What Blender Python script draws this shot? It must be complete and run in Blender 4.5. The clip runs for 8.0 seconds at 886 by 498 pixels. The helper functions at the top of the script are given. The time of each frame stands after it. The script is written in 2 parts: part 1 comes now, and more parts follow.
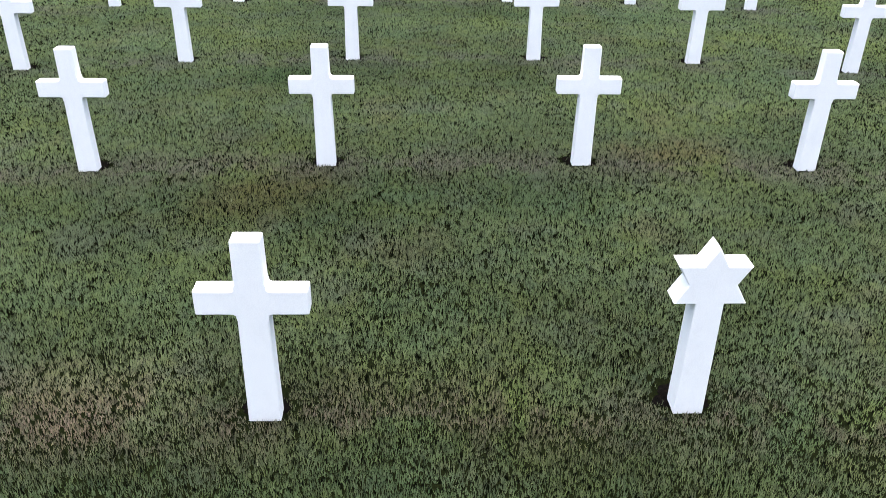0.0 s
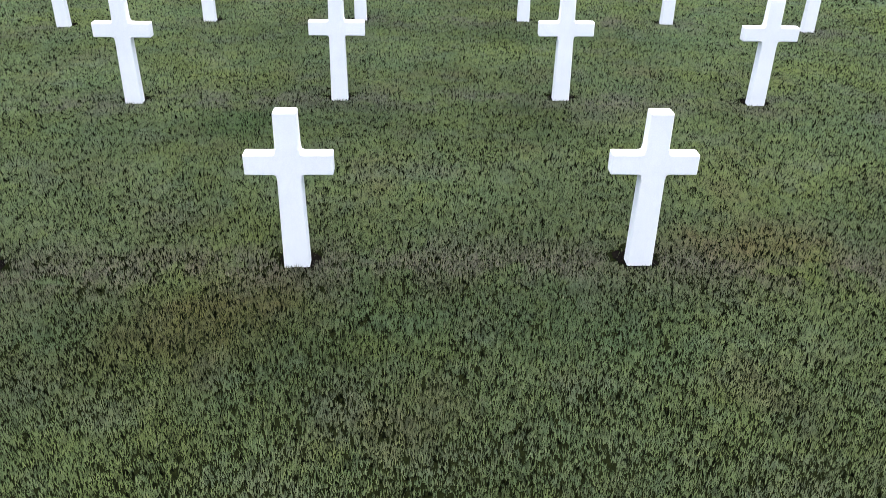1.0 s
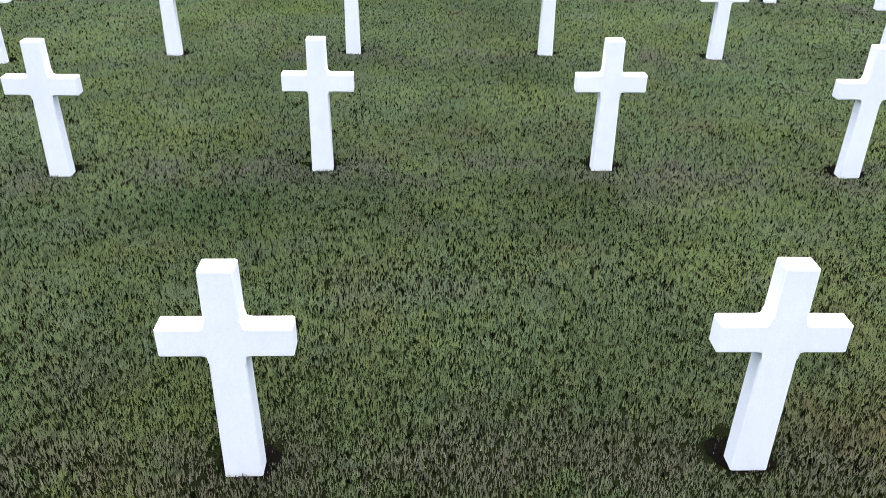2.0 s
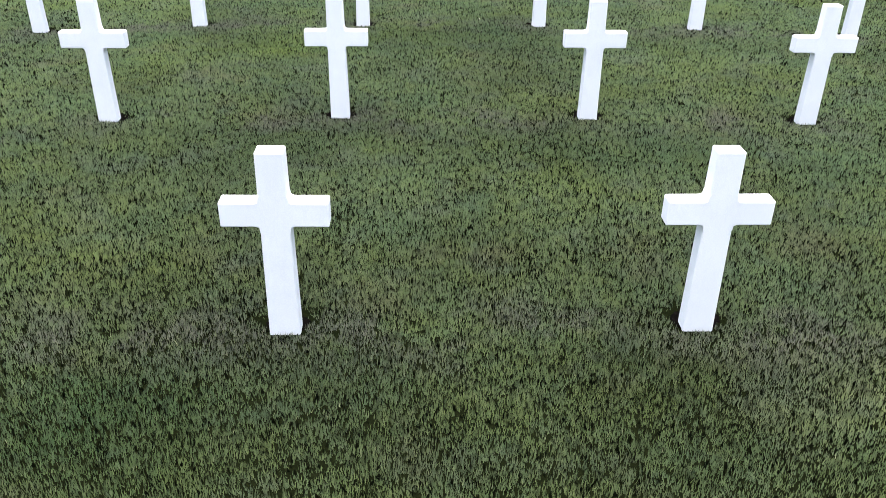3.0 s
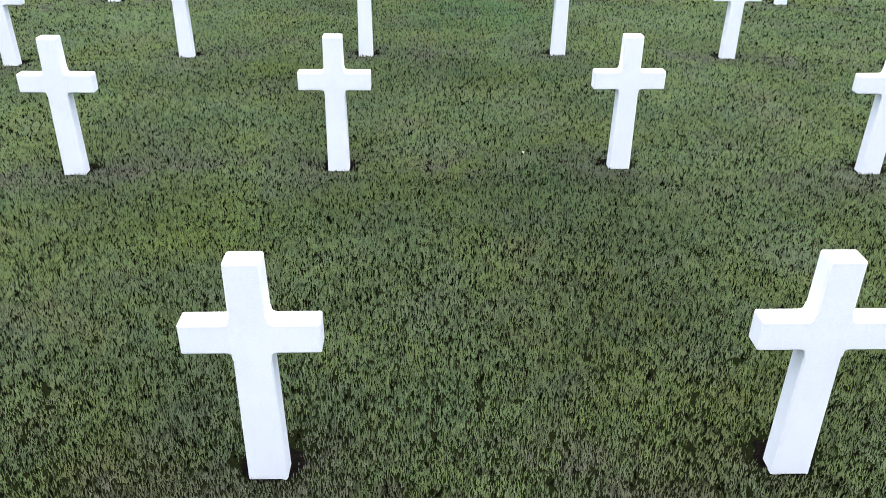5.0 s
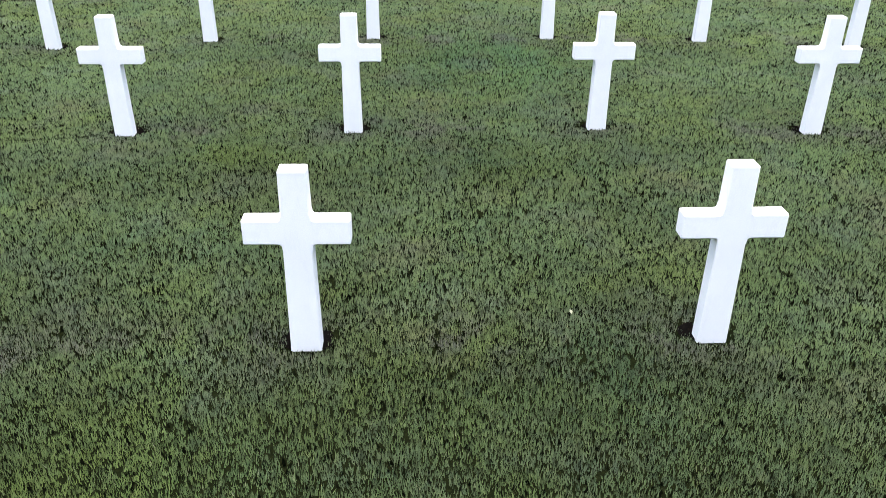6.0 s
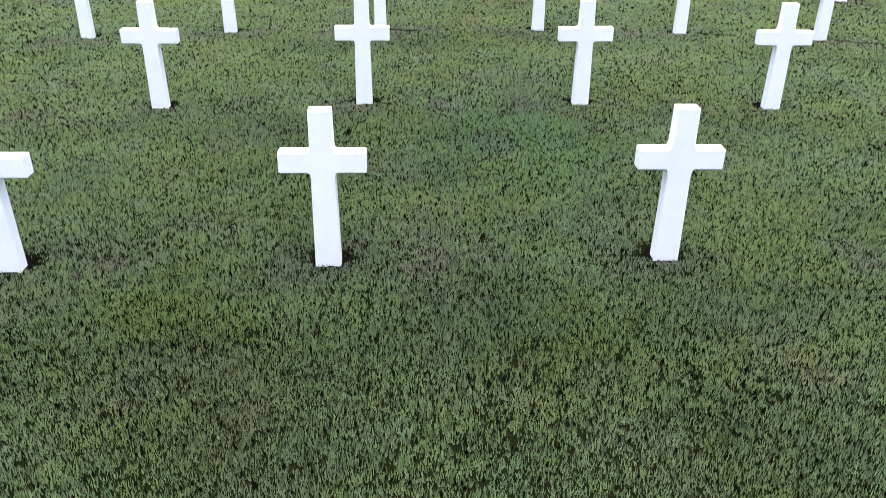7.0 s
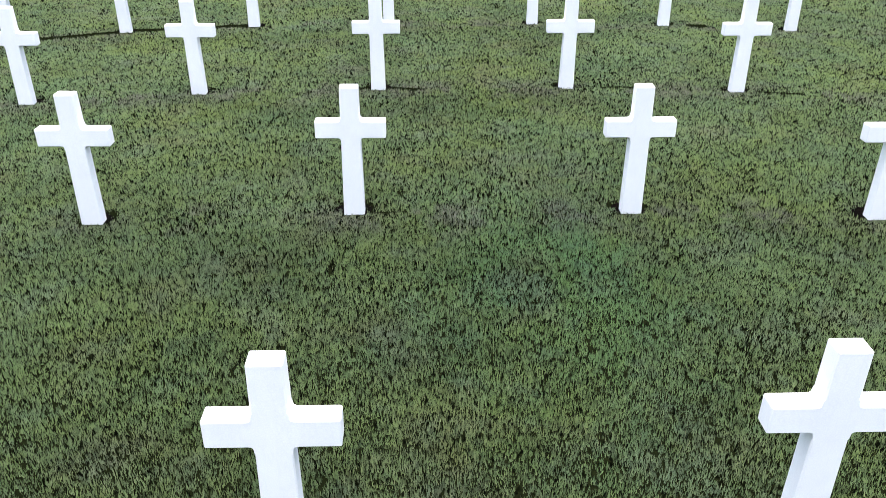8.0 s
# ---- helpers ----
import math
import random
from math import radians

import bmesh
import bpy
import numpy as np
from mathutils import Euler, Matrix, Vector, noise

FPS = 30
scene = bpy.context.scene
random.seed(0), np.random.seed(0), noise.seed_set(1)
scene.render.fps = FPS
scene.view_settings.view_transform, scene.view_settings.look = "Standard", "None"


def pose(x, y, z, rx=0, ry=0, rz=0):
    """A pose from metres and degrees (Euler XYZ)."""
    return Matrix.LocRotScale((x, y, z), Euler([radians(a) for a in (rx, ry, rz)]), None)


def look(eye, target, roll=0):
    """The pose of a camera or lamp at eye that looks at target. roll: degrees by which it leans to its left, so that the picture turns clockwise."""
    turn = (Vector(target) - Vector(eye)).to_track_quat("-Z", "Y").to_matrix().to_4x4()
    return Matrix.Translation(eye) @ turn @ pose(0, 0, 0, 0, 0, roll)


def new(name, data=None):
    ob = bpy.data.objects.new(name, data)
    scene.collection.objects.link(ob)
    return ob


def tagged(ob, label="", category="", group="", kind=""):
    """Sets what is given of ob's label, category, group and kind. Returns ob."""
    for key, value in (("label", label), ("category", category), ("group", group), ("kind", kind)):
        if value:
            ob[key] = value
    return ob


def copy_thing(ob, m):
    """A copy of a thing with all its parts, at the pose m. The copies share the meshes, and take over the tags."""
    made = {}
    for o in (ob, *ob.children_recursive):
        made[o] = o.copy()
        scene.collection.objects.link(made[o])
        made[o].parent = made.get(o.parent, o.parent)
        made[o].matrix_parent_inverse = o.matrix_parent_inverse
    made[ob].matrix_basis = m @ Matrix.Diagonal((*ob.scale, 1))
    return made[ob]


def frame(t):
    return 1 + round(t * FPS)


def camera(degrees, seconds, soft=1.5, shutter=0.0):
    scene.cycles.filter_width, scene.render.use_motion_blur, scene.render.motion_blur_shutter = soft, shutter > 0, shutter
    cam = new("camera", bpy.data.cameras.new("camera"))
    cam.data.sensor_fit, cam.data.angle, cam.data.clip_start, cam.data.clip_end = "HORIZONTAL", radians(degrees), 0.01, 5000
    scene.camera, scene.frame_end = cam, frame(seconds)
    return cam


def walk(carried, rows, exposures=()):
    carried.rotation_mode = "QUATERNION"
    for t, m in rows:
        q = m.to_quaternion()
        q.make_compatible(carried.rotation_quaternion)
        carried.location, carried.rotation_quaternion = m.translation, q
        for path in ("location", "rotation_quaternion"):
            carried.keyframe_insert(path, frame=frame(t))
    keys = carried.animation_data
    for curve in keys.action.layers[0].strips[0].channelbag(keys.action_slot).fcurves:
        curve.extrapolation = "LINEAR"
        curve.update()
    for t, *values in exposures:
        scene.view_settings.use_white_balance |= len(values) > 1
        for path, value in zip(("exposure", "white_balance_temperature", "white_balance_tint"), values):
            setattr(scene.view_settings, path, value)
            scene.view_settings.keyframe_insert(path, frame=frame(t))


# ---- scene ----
# ---- camera and walk ----
# seconds, eye x, y, z, yaw to the left of +y, pitch, roll
ROWS = [
    (0.0, -0.325, -3.399, 2.818, -2.03, -29.01, 0.79),
    (0.5, -0.333, -2.526, 2.794, -2.07, -29.14, 0.88),
    (1.0, -0.343, -1.382, 2.692, -2.08, -29.20, 0.93),
    (1.5, -0.351, -0.367, 2.667, -2.02, -29.29, 0.94),
    (1.7, -0.352, -0.029, 2.663, -2.00, -29.30, 0.97),
    (2.8, -0.396, 2.433, 2.550, -1.98, -29.20, 0.97),
    (3.0, -0.400, 2.922, 2.554, -1.87, -29.30, 0.89),
    (3.5, -0.387, 4.013, 2.603, -1.52, -29.32, 0.56),
    (4.0, -0.420, 5.163, 2.509, -1.60, -28.61, 0.59),
    (4.2, -0.422, 5.548, 2.495, -1.66, -28.50, 0.63),
    (5.3, -0.485, 8.031, 2.537, -1.67, -28.54, 0.58),
    (5.5, -0.497, 8.508, 2.554, -1.75, -28.50, 0.59),
    (6.0, -0.486, 9.617, 2.591, -1.68, -28.49, 0.41),
    (6.5, -0.462, 10.685, 2.628, -1.47, -28.13, 0.31),
    (7.0, -0.473, 11.968, 2.585, -1.44, -27.83, 0.51),
    (7.5, -0.487, 13.103, 2.659, -1.31, -28.02, 0.34),
    (8.0, -0.478, 14.185, 2.866, -0.94, -28.38, 0.08),
]


def eye_pose(x, y, z, yaw, pitch, roll):
    a, b = radians(yaw), radians(pitch)
    ahead = Vector((-math.sin(a) * math.cos(b), math.cos(a) * math.cos(b), math.sin(b)))
    eye = Vector((x, y, z))
    return look(eye, eye + ahead, roll)


cam = camera(57.61, 8.0, soft=0.85)
walk(cam, [(row[0], eye_pose(*row[1:])) for row in ROWS], [(0.0, 1.82), (1.5, 1.87), (3.0, 1.88), (8.0, 1.88)])

# ---- world and light: bright overcast sky, high soft sun ----
SUN_UP, SUN_ROUND = radians(89), radians(190)
world = bpy.data.worlds.new("overcast_sky")
scene.world = world
world.use_nodes = True
wn, wl = world.node_tree.nodes, world.node_tree.links
wn.clear()
sky = wn.new("ShaderNodeTexSky")
sky.sky_type = "NISHITA"
sky.sun_disc = False
sky.sun_elevation, sky.sun_rotation = SUN_UP, SUN_ROUND
sky.air_density, sky.dust_density, sky.ozone_density = 1.0, 6.0, 1.0
back = wn.new("ShaderNodeBackground")
back.inputs["Strength"].default_value = 0.15
wout = wn.new("ShaderNodeOutputWorld")
wl.new(sky.outputs[0], back.inputs["Color"])
wl.new(back.outputs[0], wout.inputs["Surface"])

sun_data = bpy.data.lights.new("sun", "SUN")
sun_data.energy, sun_data.angle, sun_data.color = 0.5, radians(120), (1.0, 0.97, 0.93)
sun = new("sun", sun_data)
sun_way = Vector((math.sin(SUN_ROUND) * math.cos(SUN_UP), math.cos(SUN_ROUND) * math.cos(SUN_UP), math.sin(SUN_UP)))
sun.matrix_world = look(sun_way * 60, (0, 0, 0))


# ---- materials ----
class Nodes:
    """A small builder of node materials."""

    def __init__(self, name):
        self.mat = bpy.data.materials.new(name)
        self.mat.use_nodes = True
        self.n, self.l = self.mat.node_tree.nodes, self.mat.node_tree.links
        self.n.clear()
        self.out = self.n.new("ShaderNodeOutputMaterial")
        self.bsdf = self.n.new("ShaderNodeBsdfPrincipled")
        self.l.new(self.bsdf.outputs[0], self.out.inputs["Surface"])
        self.place = self.n.new("ShaderNodeNewGeometry")

    def noise(self, scale, detail=4.0, rough=0.55, stretch=None, shift=0.0):
        node = self.n.new("ShaderNodeTexNoise")
        node.inputs["Scale"].default_value = scale
        node.inputs["Detail"].default_value = detail
        node.inputs["Roughness"].default_value = rough
        at = self.n.new("ShaderNodeMapping")
        at.inputs["Scale"].default_value = stretch or (1, 1, 1)
        at.inputs["Location"].default_value = (shift, shift * 0.7, 0)
        self.l.new(self.place.outputs["Position"], at.inputs["Vector"])
        self.l.new(at.outputs[0], node.inputs["Vector"])
        return node.outputs["Fac"]

    def ramp(self, value, *stops):
        node = self.n.new("ShaderNodeValToRGB")
        el = node.color_ramp.elements
        while len(el) < len(stops):
            el.new(0.5)
        for e, (at, colour) in zip(el, stops):
            e.position = at
            e.color = (*colour, 1) if isinstance(colour, tuple) else (colour, colour, colour, 1)
        self.l.new(value, node.inputs["Fac"])
        return node.outputs["Color"]

    def mix(self, fac, a, b, mode="MIX"):
        node = self.n.new("ShaderNodeMix")
        node.data_type, node.blend_type = "RGBA", mode
        for value, slot in ((fac, 0), (a, 6), (b, 7)):
            if isinstance(value, (int, float)):
                node.inputs[slot].default_value = value
            elif isinstance(value, tuple):
                node.inputs[slot].default_value = (*value, 1)
            else:
                self.l.new(value, node.inputs[slot])
        return node.outputs[2]

    def bump(self, height, strength, distance):
        node = self.n.new("ShaderNodeBump")
        node.inputs["Strength"].default_value = strength
        node.inputs["Distance"].default_value = distance
        self.l.new(height, node.inputs["Height"])
        self.l.new(node.outputs[0], self.bsdf.inputs["Normal"])

    def done(self, colour, rough=0.6, spec=0.3):
        self.l.new(colour, self.bsdf.inputs["Base Color"])
        if isinstance(rough, float):
            self.bsdf.inputs["Roughness"].default_value = rough
        else:
            self.l.new(rough, self.bsdf.inputs["Roughness"])
        self.bsdf.inputs["Specular IOR Level"].default_value = spec
        return self.mat


def turf_tints(m, colour):
    """The lawn's patches: yellowed, worn brown, blue-green and dull grey-green areas, at two scales."""
    for scale, detail, shift, low, high, amount, tint in (
            (0.55, 3, 4.0, 0.46, 0.64, 0.46, (0.102, 0.131, 0.032)),
            (1.1, 5, 11.0, 0.54, 0.68, 0.45, (0.102, 0.094, 0.059)),
            (0.9, 4, 61.0, 0.50, 0.66, 0.42, (0.062, 0.104, 0.055)),
            (5.5, 3, 31.0, 0.50, 0.66, 0.24, (0.102, 0.123, 0.030)),
            (4.5, 3, 47.0, 0.52, 0.68, 0.34, (0.066, 0.099, 0.067)),
            (1.7, 4, 23.0, 0.52, 0.66, 0.36, (0.094, 0.109, 0.089))):
        where = m.ramp(m.noise(scale, detail, 0.6, shift=shift), (low, 0.0), (high, amount))
        colour = m.mix(where, colour, tint)
    lush = m.ramp(m.noise(0.8, 4, 0.65, shift=71.0), (0.36, 0.90), (0.64, 1.20))
    colour = m.mix(1.0, colour, lush, "MULTIPLY")
    # the lawn is a little drier at its near end, fresher green further on, where low-angle sheen is also painted in
    along = m.n.new("ShaderNodeSeparateXYZ")
    m.l.new(m.place.outputs["Position"], along.inputs[0])
    fresh_sheen = m.n.new("ShaderNodeMapRange")
    fresh_sheen.inputs["From Min"].default_value, fresh_sheen.inputs["From Max"].default_value = 5.0, 20.0
    m.l.new(along.outputs["Y"], fresh_sheen.inputs["Value"])
    return m.mix(1.0, colour, m.ramp(fresh_sheen.outputs["Result"], (0.0, (1.03, 1.02, 1.0)), (1.0, (1.16, 1.24, 1.18))), "MULTIPLY")


def grass_material():
    m = Nodes("grass_blades")
    base = m.ramp(m.place.outputs["Random Per Island"], (0.0, (0.067, 0.097, 0.039)), (0.5, (0.077, 0.109, 0.048)),
                  (0.88, (0.087, 0.119, 0.057)), (1.0, (0.106, 0.131, 0.076)))
    worn = m.n.new("ShaderNodeAttribute")
    worn.attribute_name = "wear"
    straw = m.ramp(m.place.outputs["Random Per Island"], (0.0, (0.067, 0.069, 0.052)), (0.6, (0.094, 0.096, 0.079)), (1.0, (0.126, 0.126, 0.109)))
    along, dry = m.n.new("ShaderNodeSeparateXYZ"), m.n.new("ShaderNodeMapRange")
    dry.inputs["From Min"].default_value, dry.inputs["From Max"].default_value = 4.5, 1.0
    m.l.new(m.place.outputs["Position"], along.inputs[0])
    m.l.new(along.outputs["Y"], dry.inputs["Value"])
    brown = m.ramp(m.place.outputs["Random Per Island"], (0.0, (0.080, 0.064, 0.045)), (1.0, (0.143, 0.118, 0.091)))
    straw = m.mix(dry.outputs["Result"], straw, brown)
    colour = m.mix(worn.outputs["Fac"], turf_tints(m, base), straw)
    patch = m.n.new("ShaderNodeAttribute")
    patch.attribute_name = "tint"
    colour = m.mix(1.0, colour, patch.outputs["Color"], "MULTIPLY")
    # small darker tufts at random paint in the shaded pits that low views hide
    tufts = m.ramp(m.noise(24, 2, 0.5, stretch=(1.0, 0.45, 0.0), shift=17.0), (0.38, 0.6), (0.48, 1.0))
    colour = m.mix(1.0, colour, tufts, "MULTIPLY")
    m.done(colour, 0.6, 0.08)
    # a mown sward scatters light like one soft surface: its blades share some of its upward facing
    tilt, unit = m.n.new("ShaderNodeVectorMath"), m.n.new("ShaderNodeVectorMath")
    tilt.operation, unit.operation = "MULTIPLY_ADD", "NORMALIZE"
    tilt.inputs[1].default_value, tilt.inputs[2].default_value = (0.5, 0.5, 0.5), (0.0, 0.0, 0.5)
    m.l.new(m.place.outputs["Normal"], tilt.inputs[0])
    m.l.new(tilt.outputs[0], unit.inputs[0])
    m.l.new(unit.outputs[0], m.bsdf.inputs["Normal"])
    return m.mat


def single_blades(name, dull, bright):
    m = Nodes(name)
    return m.done(m.ramp(m.place.outputs["Random Per Island"], (0.0, dull), (1.0, bright)), 1.0, 0.0)


def ground_material():
    m = Nodes("turf_ground")
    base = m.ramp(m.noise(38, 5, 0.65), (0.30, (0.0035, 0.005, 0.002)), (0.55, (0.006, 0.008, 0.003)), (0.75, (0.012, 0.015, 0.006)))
    # thatch near black, the shade between standing blades painted in; plain close turf where no blades are modelled
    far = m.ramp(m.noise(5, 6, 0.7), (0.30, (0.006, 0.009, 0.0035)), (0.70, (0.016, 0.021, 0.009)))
    at = m.n.new("ShaderNodeSeparateXYZ")
    m.l.new(m.place.outputs["Position"], at.inputs[0])

    def sum_of(kind, one, two, three=0.0):
        node = m.n.new("ShaderNodeMath")
        node.operation = kind
        for value, slot in zip((one, two, three), node.inputs):
            if isinstance(value, (int, float)):
                slot.default_value = value
            else:
                m.l.new(value, slot)
        return node.outputs[0]

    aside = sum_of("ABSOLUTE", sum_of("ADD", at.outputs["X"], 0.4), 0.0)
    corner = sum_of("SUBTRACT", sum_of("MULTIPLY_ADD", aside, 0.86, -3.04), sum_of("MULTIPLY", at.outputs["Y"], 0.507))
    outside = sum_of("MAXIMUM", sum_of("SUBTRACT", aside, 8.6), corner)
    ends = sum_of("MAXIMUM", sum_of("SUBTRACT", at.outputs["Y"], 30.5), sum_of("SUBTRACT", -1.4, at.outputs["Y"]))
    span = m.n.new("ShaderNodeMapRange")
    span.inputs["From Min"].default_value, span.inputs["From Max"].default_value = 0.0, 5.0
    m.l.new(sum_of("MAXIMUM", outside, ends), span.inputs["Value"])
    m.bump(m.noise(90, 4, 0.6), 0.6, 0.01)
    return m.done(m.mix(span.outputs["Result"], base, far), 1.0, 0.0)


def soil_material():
    m = Nodes("shaded_bare_earth")
    # earth colour taken near black: the shade of the hole is painted in
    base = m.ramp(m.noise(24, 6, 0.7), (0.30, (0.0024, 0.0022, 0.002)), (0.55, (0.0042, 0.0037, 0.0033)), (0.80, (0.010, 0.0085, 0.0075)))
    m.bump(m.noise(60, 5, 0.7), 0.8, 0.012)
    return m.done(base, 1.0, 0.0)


def marble_material():
    m = Nodes("white_marble")
    cloud = m.ramp(m.noise(2.6, 6, 0.6), (0.30, (0.79, 0.812, 0.822)), (0.65, (0.85, 0.868, 0.872)))
    vein = m.ramp(m.noise(5.5, 8, 0.72, stretch=(1.0, 1.0, 0.35), shift=3.0), (0.47, 0.0), (0.50, 1.0), (0.53, 0.0))
    colour = m.mix(m.mix(1.0, vein, (0.10, 0.10, 0.10), "MULTIPLY"), cloud, (0.62, 0.64, 0.68))
    grain = m.ramp(m.noise(180, 3, 0.6), (0.35, 0.94), (0.65, 1.0))
    m.bump(m.noise(240, 3, 0.6), 0.15, 0.002)
    return m.done(m.mix(1.0, colour, grain, "MULTIPLY"), 0.5, 0.35)


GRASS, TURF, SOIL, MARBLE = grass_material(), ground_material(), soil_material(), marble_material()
# near-black blades: the shade of gaps in the sward put into colour
GAP_SHADE_GRASS = single_blades("gap_shade_grass", (0.003, 0.004, 0.002), (0.008, 0.010, 0.004))
PALE_GRASS = single_blades("pale_grass", (0.15, 0.18, 0.09), (0.22, 0.25, 0.15))


def mesh_of(name, bm, material):
    data = bpy.data.meshes.new(name)
    bm.to_mesh(data)
    bm.free()
    data.materials.append(material)
    return data


def part(name, bm, material, parent, label=""):
    ob = new(name, mesh_of(name, bm, material))
    ob.parent = parent
    return tagged(ob, label)


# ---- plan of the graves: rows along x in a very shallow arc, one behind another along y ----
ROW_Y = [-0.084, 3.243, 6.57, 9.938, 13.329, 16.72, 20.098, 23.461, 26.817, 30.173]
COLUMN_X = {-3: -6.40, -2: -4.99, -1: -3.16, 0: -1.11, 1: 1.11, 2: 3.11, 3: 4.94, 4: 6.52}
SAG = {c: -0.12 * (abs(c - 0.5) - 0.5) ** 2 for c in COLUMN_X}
NUDGE = {
    (0, 0): (-0.01, -0.02), (0, 1): (-0.01, 0.02), (1, 0): (-0.02, -0.01), (1, 1): (0.02, 0.00), (2, 0): (-0.02, -0.00), (2, 1): (0.02, 0.02),
    (3, 0): (-0.01, -0.01), (3, 1): (0.02, -0.01), (4, 0): (-0.01, -0.05), (4, 1): (0.01, -0.01), (5, 0): (0.00, -0.05), (5, 1): (0.03, 0.01),
    (6, 0): (0.01, 0.03), (6, 1): (0.04, 0.02), (7, 0): (0.02, 0.02), (7, 1): (0.02, 0.04), (8, 1): (-0.01, 0.00),
}


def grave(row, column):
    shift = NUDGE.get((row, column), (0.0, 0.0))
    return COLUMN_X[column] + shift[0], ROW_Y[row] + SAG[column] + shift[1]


GRAVES = {(r, c): grave(r, c) for r in range(len(ROW_Y)) for c in COLUMN_X
          if abs(c - 0.5) < (1 if r == 0 else 2 if r == 1 else 3 if r < 8 else 4)}

# ---- the ground ----
bm = bmesh.new()
bmesh.ops.create_grid(bm, x_segments=60, y_segments=60, size=300)
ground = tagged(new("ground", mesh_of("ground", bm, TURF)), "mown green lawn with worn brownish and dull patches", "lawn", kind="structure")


# ---- headstones ----
WIDE, TALL, THICK = 0.545, 1.062, 0.100
ARM_LOW, ARM_HIGH = 0.658, 0.795
FOOT, TOP = 0.167, 0.141


def rounded(points, radii, steps=4):
    """A closed outline whose corners are rounded by the given radii."""
    out = []
    for i, (p, r) in enumerate(zip(points, radii)):
        p, a, b = Vector(p), Vector(points[i - 1]), Vector(points[(i + 1) % len(points)])
        if r <= 0:
            out.append(tuple(p))
            continue
        u, v = (a - p).normalized(), (b - p).normalized()
        start, end = p + u * r, p + v * r
        for k in range(steps + 1):
            s = k / steps
            out.append(tuple(start * (1 - s) ** 2 + p * 2 * s * (1 - s) + end * s * s))
    return out


def slab(outline, thick, bevel, joint, hub, inside=0.0):
    """A stone slab: an outline in x and z, running anticlockwise, given its thickness along y, with worn edges but for those inside the joint."""
    points = [Vector(p) for p in outline]
    shrunk = []
    for i, p in enumerate(points):
        a, b = points[i - 1], points[(i + 1) % len(points)]
        sides = []
        for u, v in ((a, p), (p, b)):
            way = (v - u).normalized()
            cut = 0.0 if joint(*u) and joint(*v) else bevel
            sides.append((Vector((-way.y, way.x)), cut))
        (n1, c1), (n2, c2) = sides
        cross = n1.x * n2.y - n1.y * n2.x
        if abs(cross) < (0.05 if c1 and c2 else 0.5):
            shrunk.append(p + n1 * min(c1, c2))
        else:
            shrunk.append(p + Vector(((c1 * n2.y - c2 * n1.y) / cross, (c2 * n1.x - c1 * n2.x) / cross)))
    if inside:
        shrunk = [Vector((math.copysign(max(abs(p.x), side_at(p.y)), inside), p.y)) for p in shrunk]
    bm = bmesh.new()
    half = thick / 2
    rings = [[bm.verts.new((p.x, y, p.y)) for p in some]
             for some, y in ((shrunk, -half), (points, -half + bevel), (points, half - bevel), (shrunk, half))]
    count = len(points)
    for near, far in zip(rings, rings[1:]):
        for k in range(count):
            bm.faces.new((near[k], far[k], far[(k + 1) % count], near[(k + 1) % count]))
    for ring, y in ((rings[0], -half), (rings[-1], half)):
        middle = bm.verts.new((hub[0], y, hub[1]))
        for k in range(count):
            bm.faces.new((middle, ring[k], ring[(k + 1) % count]))
    bmesh.ops.recalc_face_normals(bm, faces=bm.faces)
    return bm


def side_at(z):
    """Half the width of the cross's tapering shaft at a height."""
    return (FOOT + (TOP - FOOT) * max(z, 0.0) / TALL) / 2


FILLET = 0.028
SEAM = (ARM_LOW - FILLET, ARM_HIGH + FILLET)


def shaft_outline():
    right = [(side_at(0), -0.12), (side_at(0), 0.0)] + [(side_at(z), z) for z in (SEAM[0] - 0.008, *SEAM, SEAM[1] + 0.008, TALL)]
    points = right + [(-x, z) for x, z in reversed(right)]
    return rounded(points, [0.010 if z == TALL else 0 for x, z in points], 3)


def arm_outline():
    """One arm, swept into the shaft above and below by a small curve."""
    inner = [(side_at(SEAM[0]), SEAM[0]), (side_at(ARM_LOW), ARM_LOW), (WIDE / 2, ARM_LOW), (WIDE / 2, ARM_HIGH),
             (side_at(ARM_HIGH), ARM_HIGH), (side_at(SEAM[1]), SEAM[1])]
    return rounded(inner, [0, FILLET, 0.010, 0.010, FILLET, 0])


def star_outline(radius, middle):
    """A six-pointed star, cut off level where its post begins."""
    tips = []
    for k in (-4, -3, -2, -1, 0, 1, 2, 3, 4):
        a = radians(90 - 30 * k)
        r = radius if k % 2 == 0 else radius / math.sqrt(3)
        tips.append((r * math.cos(a), middle + r * math.sin(a)))
    return tips[::-1]


STONES = "rows of marble grave markers"
marble_cross = new("cross_headstone")
tagged(marble_cross, "white marble cross headstone standing upright in the lawn", "headstone", STONES)
part("shaft", slab(shaft_outline(), THICK, 0.007, joint=lambda x, z: SEAM[0] - 1e-4 < z < SEAM[1] + 1e-4, hub=(0.0, 0.5)), MARBLE, marble_cross)
for turned in (False, True):
    outline = [(-x, z) for x, z in reversed(arm_outline())] if turned else arm_outline()
    part("arm", slab(outline, THICK, 0.007, joint=lambda x, z: abs(x) < side_at(z) + 1e-4, hub=(-0.090 if turned else 0.090, 0.7265), inside=-1 if turned else 1), MARBLE, marble_cross)
first = True
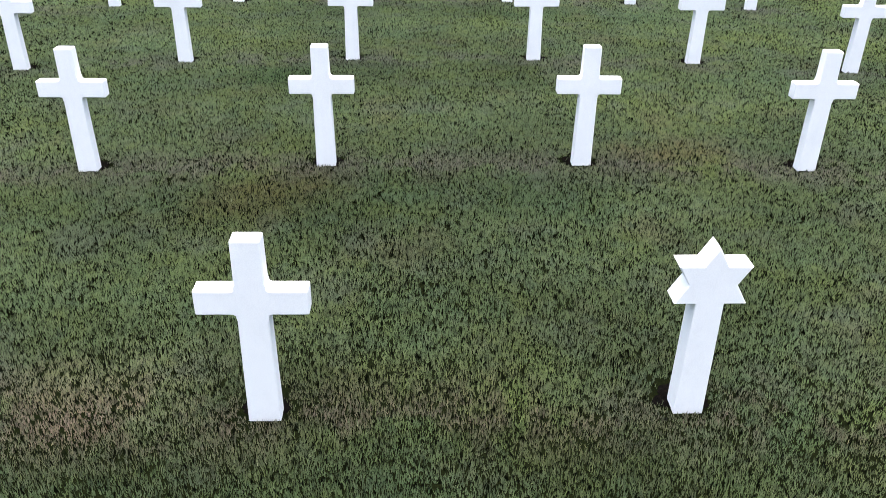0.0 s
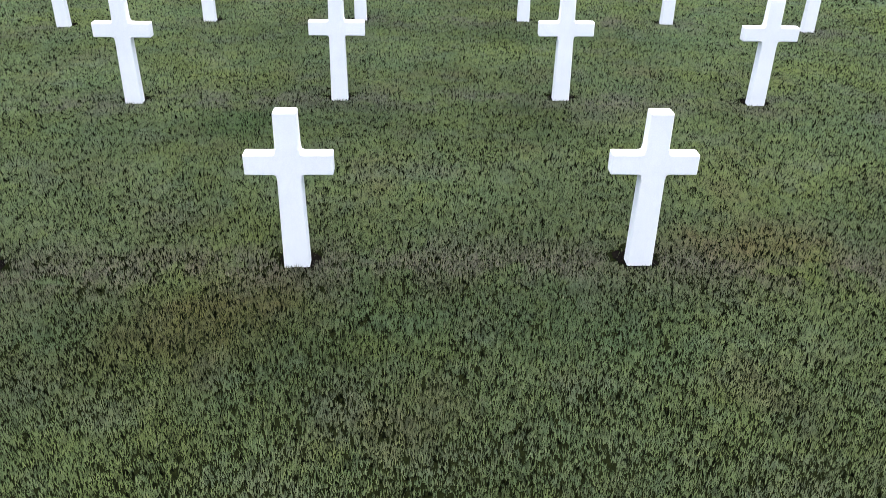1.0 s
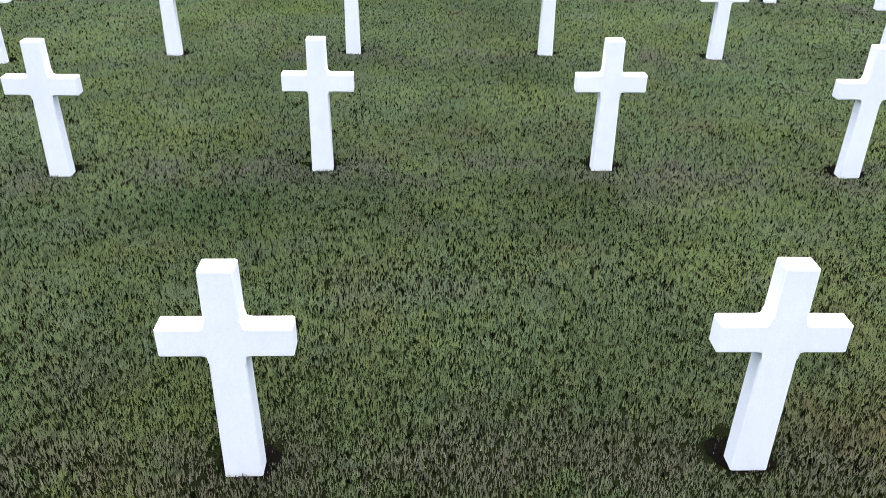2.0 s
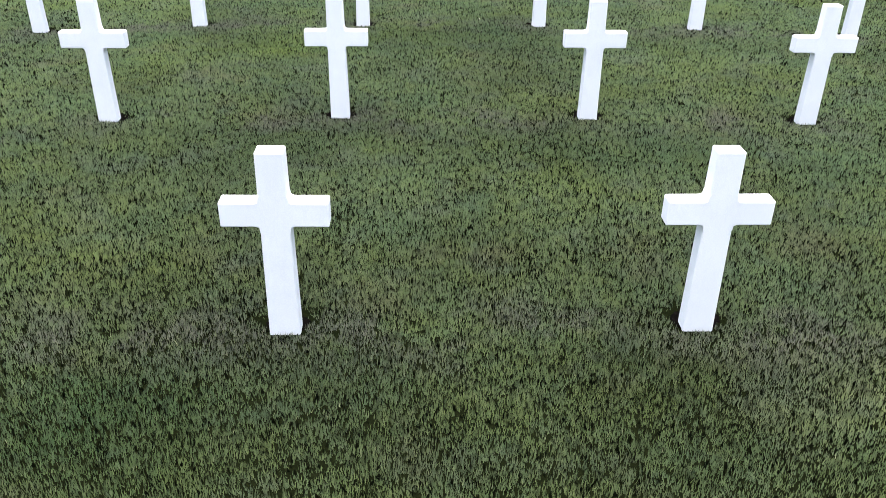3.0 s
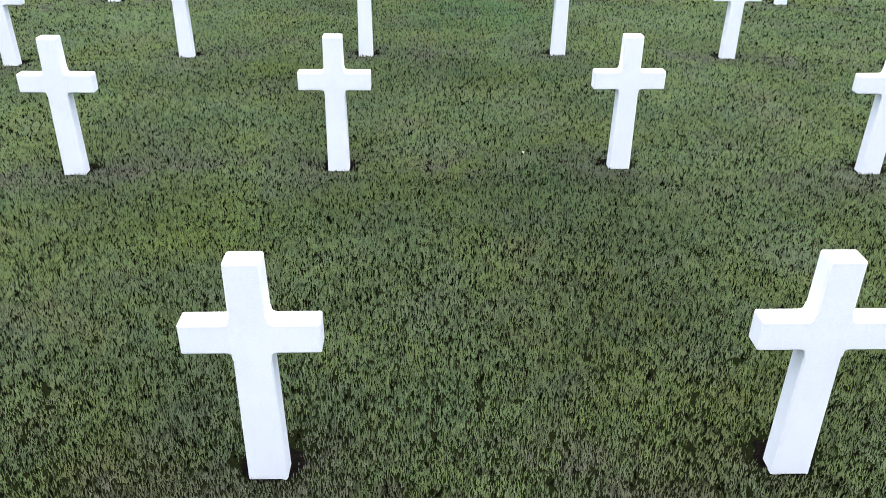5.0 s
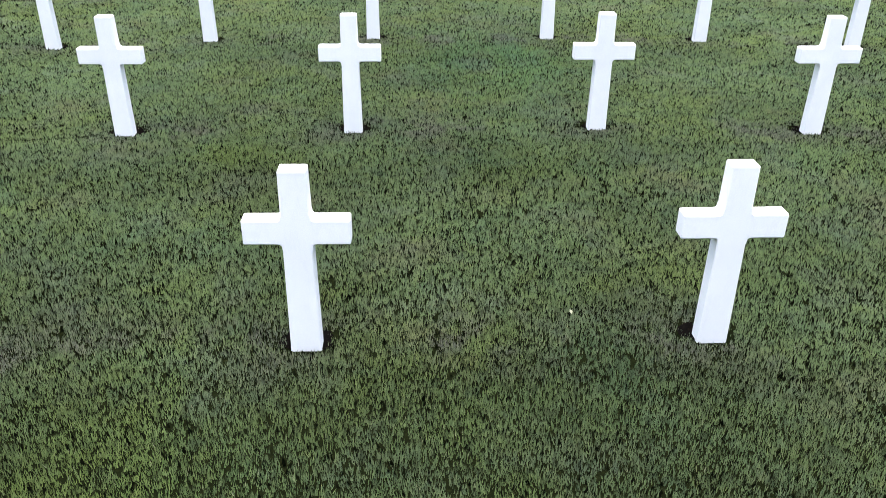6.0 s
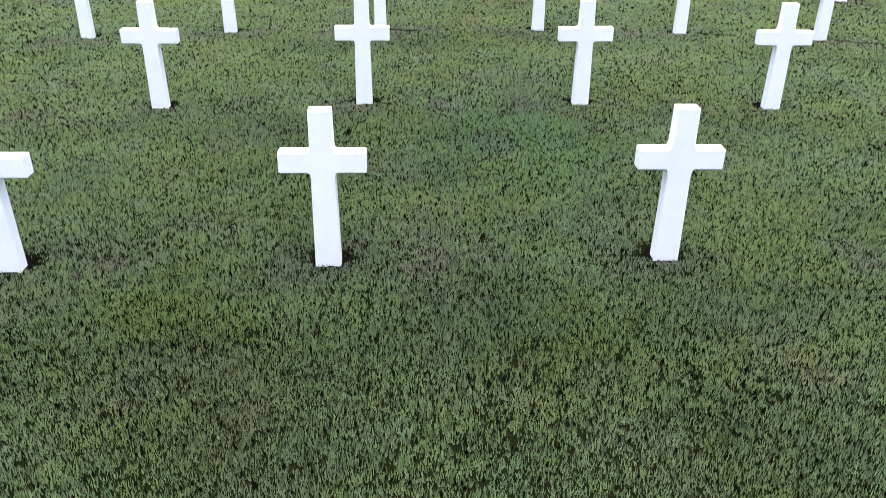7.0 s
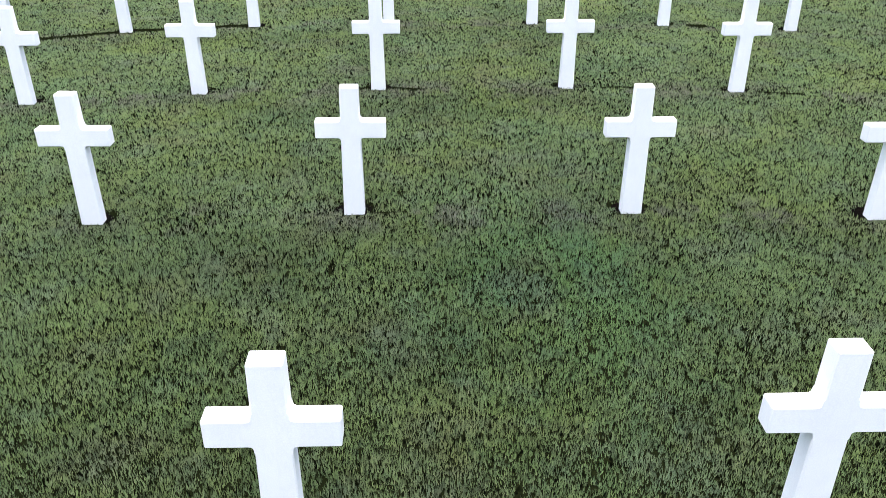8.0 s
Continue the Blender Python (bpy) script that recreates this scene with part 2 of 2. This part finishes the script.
for (r, c), (x, y) in GRAVES.items():
    if (r, c) == (0, 1):
        continue
    turn = pose(x, y, 0, random.uniform(-0.3, 0.3), random.uniform(-0.3, 0.3), random.uniform(-0.8, 0.8))
    if first:
        marble_cross.matrix_basis, first = turn, False
    else:
        copy_thing(marble_cross, turn)

STAR_R, STAR_Z, STAR_THICK = 0.206, 0.795, 0.125
star_stone = new("star_headstone")
star_stone.matrix_basis = pose(*GRAVES[(0, 1)], 0)
tagged(star_stone, "white marble headstone with a six-pointed star on a post", "headstone", STONES)
low = STAR_Z - STAR_R / 2
part("post", slab([(0.080, -0.12), (0.070, low), (-0.070, low), (-0.080, -0.12)], STAR_THICK, 0.004, joint=lambda x, z: z > low - 1e-4, hub=(0.0, 0.4)), MARBLE, star_stone)
part("star", slab(star_outline(STAR_R, STAR_Z), STAR_THICK, 0.004, joint=lambda x, z: z < low + 1e-4, hub=(0.0, STAR_Z)), MARBLE, star_stone, "six-pointed white marble star")

# ---- bare earth round the foot of each stone, with shade put into its colour ----
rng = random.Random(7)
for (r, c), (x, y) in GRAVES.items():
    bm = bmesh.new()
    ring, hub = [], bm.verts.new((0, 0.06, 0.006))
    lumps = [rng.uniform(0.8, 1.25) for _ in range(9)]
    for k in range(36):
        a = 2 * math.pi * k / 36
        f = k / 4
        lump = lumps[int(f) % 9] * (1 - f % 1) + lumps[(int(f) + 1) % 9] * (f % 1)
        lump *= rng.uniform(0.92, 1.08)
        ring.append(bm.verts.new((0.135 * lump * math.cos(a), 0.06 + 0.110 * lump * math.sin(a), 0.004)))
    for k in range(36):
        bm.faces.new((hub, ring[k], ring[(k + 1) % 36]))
    patch = part("soil_patch", bm, SOIL, ground, "dark bare earth with painted-in shade at the foot of a headstone")
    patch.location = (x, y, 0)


# ---- the grass ----
def lattice(x, y, cell, salt):
    """Smooth random values between 0 and 1 over the plan, with lumps about one cell wide."""
    u, v = x / cell, y / cell
    i, j = np.floor(u).astype(np.int64), np.floor(v).astype(np.int64)
    fu, fv = u - i, v - j
    fu, fv = fu * fu * (3 - 2 * fu), fv * fv * (3 - 2 * fv)

    def knot(a, b):
        h = (a * 73856093) ^ (b * 19349663) ^ (salt * 83492791)
        h = (h ^ (h >> 13)) * 1274126177 & 0xFFFFFFFF
        return ((h ^ (h >> 16)) & 0xFFFF) / 65535.0

    low = knot(i, j) * (1 - fu) + knot(i + 1, j) * fu
    high = knot(i, j + 1) * (1 - fu) + knot(i + 1, j + 1) * fu
    return low * (1 - fv) + high * fv


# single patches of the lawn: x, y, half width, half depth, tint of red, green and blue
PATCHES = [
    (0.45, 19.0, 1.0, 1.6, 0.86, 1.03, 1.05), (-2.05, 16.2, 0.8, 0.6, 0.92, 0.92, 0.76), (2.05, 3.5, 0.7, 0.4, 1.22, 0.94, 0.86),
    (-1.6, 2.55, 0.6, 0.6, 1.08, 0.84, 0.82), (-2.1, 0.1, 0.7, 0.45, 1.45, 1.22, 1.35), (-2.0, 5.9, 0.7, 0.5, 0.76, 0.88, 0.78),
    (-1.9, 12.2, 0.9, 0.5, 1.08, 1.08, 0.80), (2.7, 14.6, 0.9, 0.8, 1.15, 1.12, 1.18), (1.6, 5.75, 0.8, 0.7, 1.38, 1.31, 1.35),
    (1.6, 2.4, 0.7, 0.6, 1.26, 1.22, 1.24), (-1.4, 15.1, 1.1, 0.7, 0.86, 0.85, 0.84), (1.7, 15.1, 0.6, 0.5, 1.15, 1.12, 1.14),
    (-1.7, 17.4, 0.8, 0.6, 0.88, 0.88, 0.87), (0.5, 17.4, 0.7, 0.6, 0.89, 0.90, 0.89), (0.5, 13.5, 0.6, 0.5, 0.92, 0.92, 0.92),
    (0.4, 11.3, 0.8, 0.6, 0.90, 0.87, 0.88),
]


def turf_patches(x, y, bend):
    """The tint of each blade: darker, lusher turf on the plot before each row, lighter to both sides, painted low-angle
    sheen far off, and the lawn's own patches.
    """
    lush = np.zeros(len(x))
    for row in ROW_Y:
        off = y - row - bend + 0.25 * (lattice(x, y, 0.5, 21) - 0.5)
        band = np.clip((off + 1.55) / 0.6, 0, 1) * np.clip((-0.08 - off) / 0.25, 0, 1)
        lush = np.maximum(lush, band)
    aside = np.abs(x + 0.5)
    lush *= (0.30 + 0.95 * lattice(x, y, 0.9, 22)) * (1 - 0.6 * np.clip((aside - 1.2) / 1.6, 0, 1))
    # lighter with distance from the lane, on both sides
    dry = 0.14 * np.clip((aside - 1.4) / 2.2, 0, 1)
    # sheen of the far lawn at low angles, put into the tint
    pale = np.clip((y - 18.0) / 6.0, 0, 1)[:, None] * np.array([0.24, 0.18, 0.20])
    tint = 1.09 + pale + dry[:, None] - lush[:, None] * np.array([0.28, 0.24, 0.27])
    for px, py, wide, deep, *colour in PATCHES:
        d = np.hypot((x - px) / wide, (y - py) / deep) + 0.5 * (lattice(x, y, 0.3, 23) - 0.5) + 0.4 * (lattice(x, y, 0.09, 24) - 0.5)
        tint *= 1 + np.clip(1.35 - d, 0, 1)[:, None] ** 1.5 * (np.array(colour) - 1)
    return tint


SWARD, GAP_SHADE, PALE = 13100, 600, 130  # blades to the square metre


def grass_blades(seed):
    """Short mown blades with small gaps between the clumps: dense along the middle lane, broader and fewer to both sides, sparse round the stones."""
    gen = np.random.default_rng(seed)
    y0, y1, middle = -1.4, 30.5, -0.4

    def inside(bx, by):
        """Metres to the edge of the finely built lawn, negative beyond it."""
        return np.minimum(np.minimum(8.6 - np.abs(bx), np.minimum(by - y0, y1 - by)), (by - y0 - 1.7 * np.abs(bx) + 4.6) / 1.97)

    def scatter(dense):
        """Roots of blades: closest where the lane is walked, broader and fewer away from it."""
        patches = []
        for coarse, finer in ((1.0, 1.5), (1.5, 8.0)):
            count = int(dense / coarse ** 2 * 17.2 * (y1 - y0))
            bx, by = gen.uniform(-8.6, 8.6, count), gen.uniform(y0, y1, count)
            size = np.maximum(np.maximum(1.0, np.abs(bx) / 2.9), (by - 13.0) / 6.6)
            keep = (size >= coarse) & (size < finer)
            bx, by, size = bx[keep], by[keep], size[keep]
            keep = gen.random(len(bx)) < (size / coarse) ** -2
            keep &= gen.random(len(bx)) < inside(bx, by) / 0.7
            patches.append(np.stack([bx[keep] + middle, by[keep], size[keep], 0 * size[keep]], 1))
        return np.concatenate(patches)

    inner = scatter(SWARD)
    bx, by = inner[:, 0], inner[:, 1]
    thin = 0.7 + 0.6 * lattice(bx, by, 0.45, 2)
    keep = lattice(bx, by / 1.9, 0.0125, 1) > 0.22 * thin
    keep &= lattice(bx, by / 2.0, 0.024, 9) > 0.14 * thin
    # near-black blades paint the shade of gaps, pale ones bright specks; they stand up out of the sward, thicker in
    # some places than in others
    gap_shade, pale = scatter(GAP_SHADE), scatter(PALE)
    gap_shade[:, 3], pale[:, 3] = 1, 2
    gap_shade = gap_shade[gen.random(len(gap_shade)) * gap_shade[:, 2] ** 1.6 < (0.35 + 0.65 * lattice(gap_shade[:, 0], gap_shade[:, 1] / 1.5, 0.30, 12)) * (0.88 + 0.12 * np.clip((gap_shade[:, 1] - 17.0) / 3.0, 0, 1))]
    inner = np.concatenate([inner[keep], gap_shade, pale])
    # coarser blades all round it, thinning out over a few metres
    bx, by = gen.uniform(-14, 14, 800000), gen.uniform(-6.5, 35.5, 800000)
    edge = inside(bx, by)
    keep = gen.random(len(bx)) < np.minimum(1 - edge / 0.7, 1 + edge / 5)
    outer = np.stack([bx[keep] + middle, by[keep], np.full(keep.sum(), 4.6), np.zeros(keep.sum())], 1)
    roots = np.concatenate([inner, outer])
    high = 0.75 + 0.5 * lattice(roots[:, 0], roots[:, 1], 0.11, 3)
    keep = np.ones(len(roots), bool)
    for x, y in GRAVES.values():
        close = np.flatnonzero((np.abs(roots[:, 0] - x) < 0.6) & (np.abs(roots[:, 1] - y) < 0.5))
        bx, by = roots[close, 0] - x, roots[close, 1] - y
        d = np.hypot(bx / 1.15, by - 0.075) + 0.10 * (lattice(roots[close, 0], roots[close, 1], 0.05, 4) - 0.5)
        near = np.clip((d - 0.115) / 0.045, 0, 1)
        near = np.maximum(near, 0.75 * (by < -0.05))
        keep[close] &= gen.random(len(close)) < 0.03 + 0.97 * near
        keep[close] &= ~((np.abs(bx) < 0.10) & (np.abs(by) < 0.06))
        high[close] *= 0.6 + 0.4 * np.clip((d - 0.05) / 0.2, 0, 1)
    # the trodden, trimmed line of each row: straw-coloured patches, and here and there an open crease
    wear = np.zeros(len(roots))
    order = sorted(COLUMN_X)
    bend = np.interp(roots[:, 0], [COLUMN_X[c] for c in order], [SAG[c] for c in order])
    for r, y in enumerate(ROW_Y):
        off = roots[:, 1] - y - bend
        patch = lattice(roots[:, 0] + 9 * r, roots[:, 1], 0.42, 5) * 0.6 + lattice(roots[:, 0], roots[:, 1], 0.10, 6) * 0.4
        band = np.exp(-((off + 0.05) / 0.34) ** 2)
        wear = np.maximum(wear, band * np.clip((patch - (0.35 if r < 2 else 0.50)) / 0.18, 0, 1))
        wander = 0.10 * (lattice(roots[:, 0], roots[:, 1] * 0 + r, 0.35, 7) - 0.5)
        open_here = lattice(roots[:, 0], roots[:, 1] * 0 + 3.7 * r, 0.9, 8) + (0.12 if r > 6 else 0.0)
        if r >= 8:
            open_here = np.where(roots[:, 0] < -3.0, 1.0, open_here - 0.3)
        keep &= ~((np.abs(off - 0.03 - wander) < (0.018 if r < 7 else 0.045 if r < 8 else 0.11)) & (open_here > 0.74) & (r > 4))
    for x, y in GRAVES.values():
        close = np.flatnonzero((np.abs(roots[:, 0] - x) < 0.8) & (np.abs(roots[:, 1] - y) < 0.8))
        d = np.hypot((roots[close, 0] - x + 0.09) / 1.4, roots[close, 1] - y + 0.10) + 0.2 * (lattice(roots[close, 0], roots[close, 1], 0.12, 10) - 0.5)
        wear[close] = np.maximum(wear[close], 0.75 * np.exp(-((d / 0.24) ** 2)))
    wear *= gen.uniform(0.35, 1.0, len(roots))
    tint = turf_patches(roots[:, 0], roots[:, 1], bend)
    keep &= gen.random(len(roots)) > 0.12 * wear
    roots, high, wear, tint = roots[keep], high[keep], wear[keep], tint[keep]
    n = len(roots)
    kind = roots[:, 3].astype(np.int32)
    length = gen.uniform(0.022, 0.039, n) * high * np.array([1.0, 1.2, 0.95])[kind]
    lean, way, face = gen.normal(0, 1, n) * np.array([0.24, 0.2, 0.3])[kind], gen.uniform(0, 2 * np.pi, n), gen.normal(0, 0.7, n)
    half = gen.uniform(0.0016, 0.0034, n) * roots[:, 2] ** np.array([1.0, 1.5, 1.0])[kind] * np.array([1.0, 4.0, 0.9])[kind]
    side = np.stack([np.cos(face) * half, np.sin(face) * half, 0 * half], 1)
    foot = np.stack([roots[:, 0], roots[:, 1], np.zeros(n)], 1)
    tip = foot + np.stack([np.sin(lean) * np.cos(way), np.sin(lean) * np.sin(way), np.cos(lean)], 1) * length[:, None]
    verts = np.stack([foot - side, foot + side, tip], 1).reshape(-1, 3).astype(np.float32)
    data = bpy.data.meshes.new("grass")
    data.vertices.add(3 * n)
    data.vertices.foreach_set("co", verts.ravel())
    data.loops.add(3 * n)
    data.loops.foreach_set("vertex_index", np.arange(3 * n, dtype=np.int32))
    data.polygons.add(n)
    data.polygons.foreach_set("loop_start", np.arange(0, 3 * n, 3, dtype=np.int32))
    data.update()
    data.attributes.new("wear", "FLOAT", "FACE").data.foreach_set("value", wear.astype(np.float32))
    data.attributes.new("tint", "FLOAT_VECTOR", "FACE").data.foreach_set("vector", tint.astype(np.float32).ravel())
    for material in (GRASS, GAP_SHADE_GRASS, PALE_GRASS):
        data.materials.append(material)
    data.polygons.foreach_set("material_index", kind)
    return data


tagged(new("grass", grass_blades(3)), "short mown grass blades in dull olive green", "grass", kind="stuff")


# ---- a fallen leaf on the grass ----
def leaf_material():
    m = Nodes("pale_leaf")
    return m.done(m.ramp(m.noise(120, 4, 0.6), (0.35, (0.26, 0.27, 0.18)), (0.70, (0.38, 0.38, 0.28))), 0.6, 0.3)


bm = bmesh.new()
spine = [bm.verts.new((0.004 * math.sin(3 * k), -0.016 + 0.008 * k, 0.004 * math.sin(0.8 * k))) for k in range(5)]
for sign in (-1, 1):
    edge = [spine[0]] + [bm.verts.new((sign * w, -0.016 + 0.008 * k, 0.005 + 0.002 * sign)) for k, w in ((1, 0.006), (2, 0.009), (3, 0.005))] + [spine[4]]
    for k in range(4):
        corners = [spine[k], spine[k + 1], edge[k + 1], edge[k]]
        bm.faces.new([v for n, v in enumerate(corners) if v not in corners[:n]])
bmesh.ops.recalc_face_normals(bm, faces=bm.faces)
leaf = new("fallen_leaf", mesh_of("fallen_leaf", bm, leaf_material()))
leaf.modifiers.new("thickness", "SOLIDIFY").thickness = 0.0008
leaf.matrix_basis = pose(0.378, 13.555, 0.030, 24, 6, 15)
tagged(leaf, "small pale dry fallen leaf lying on the grass", "leaf")
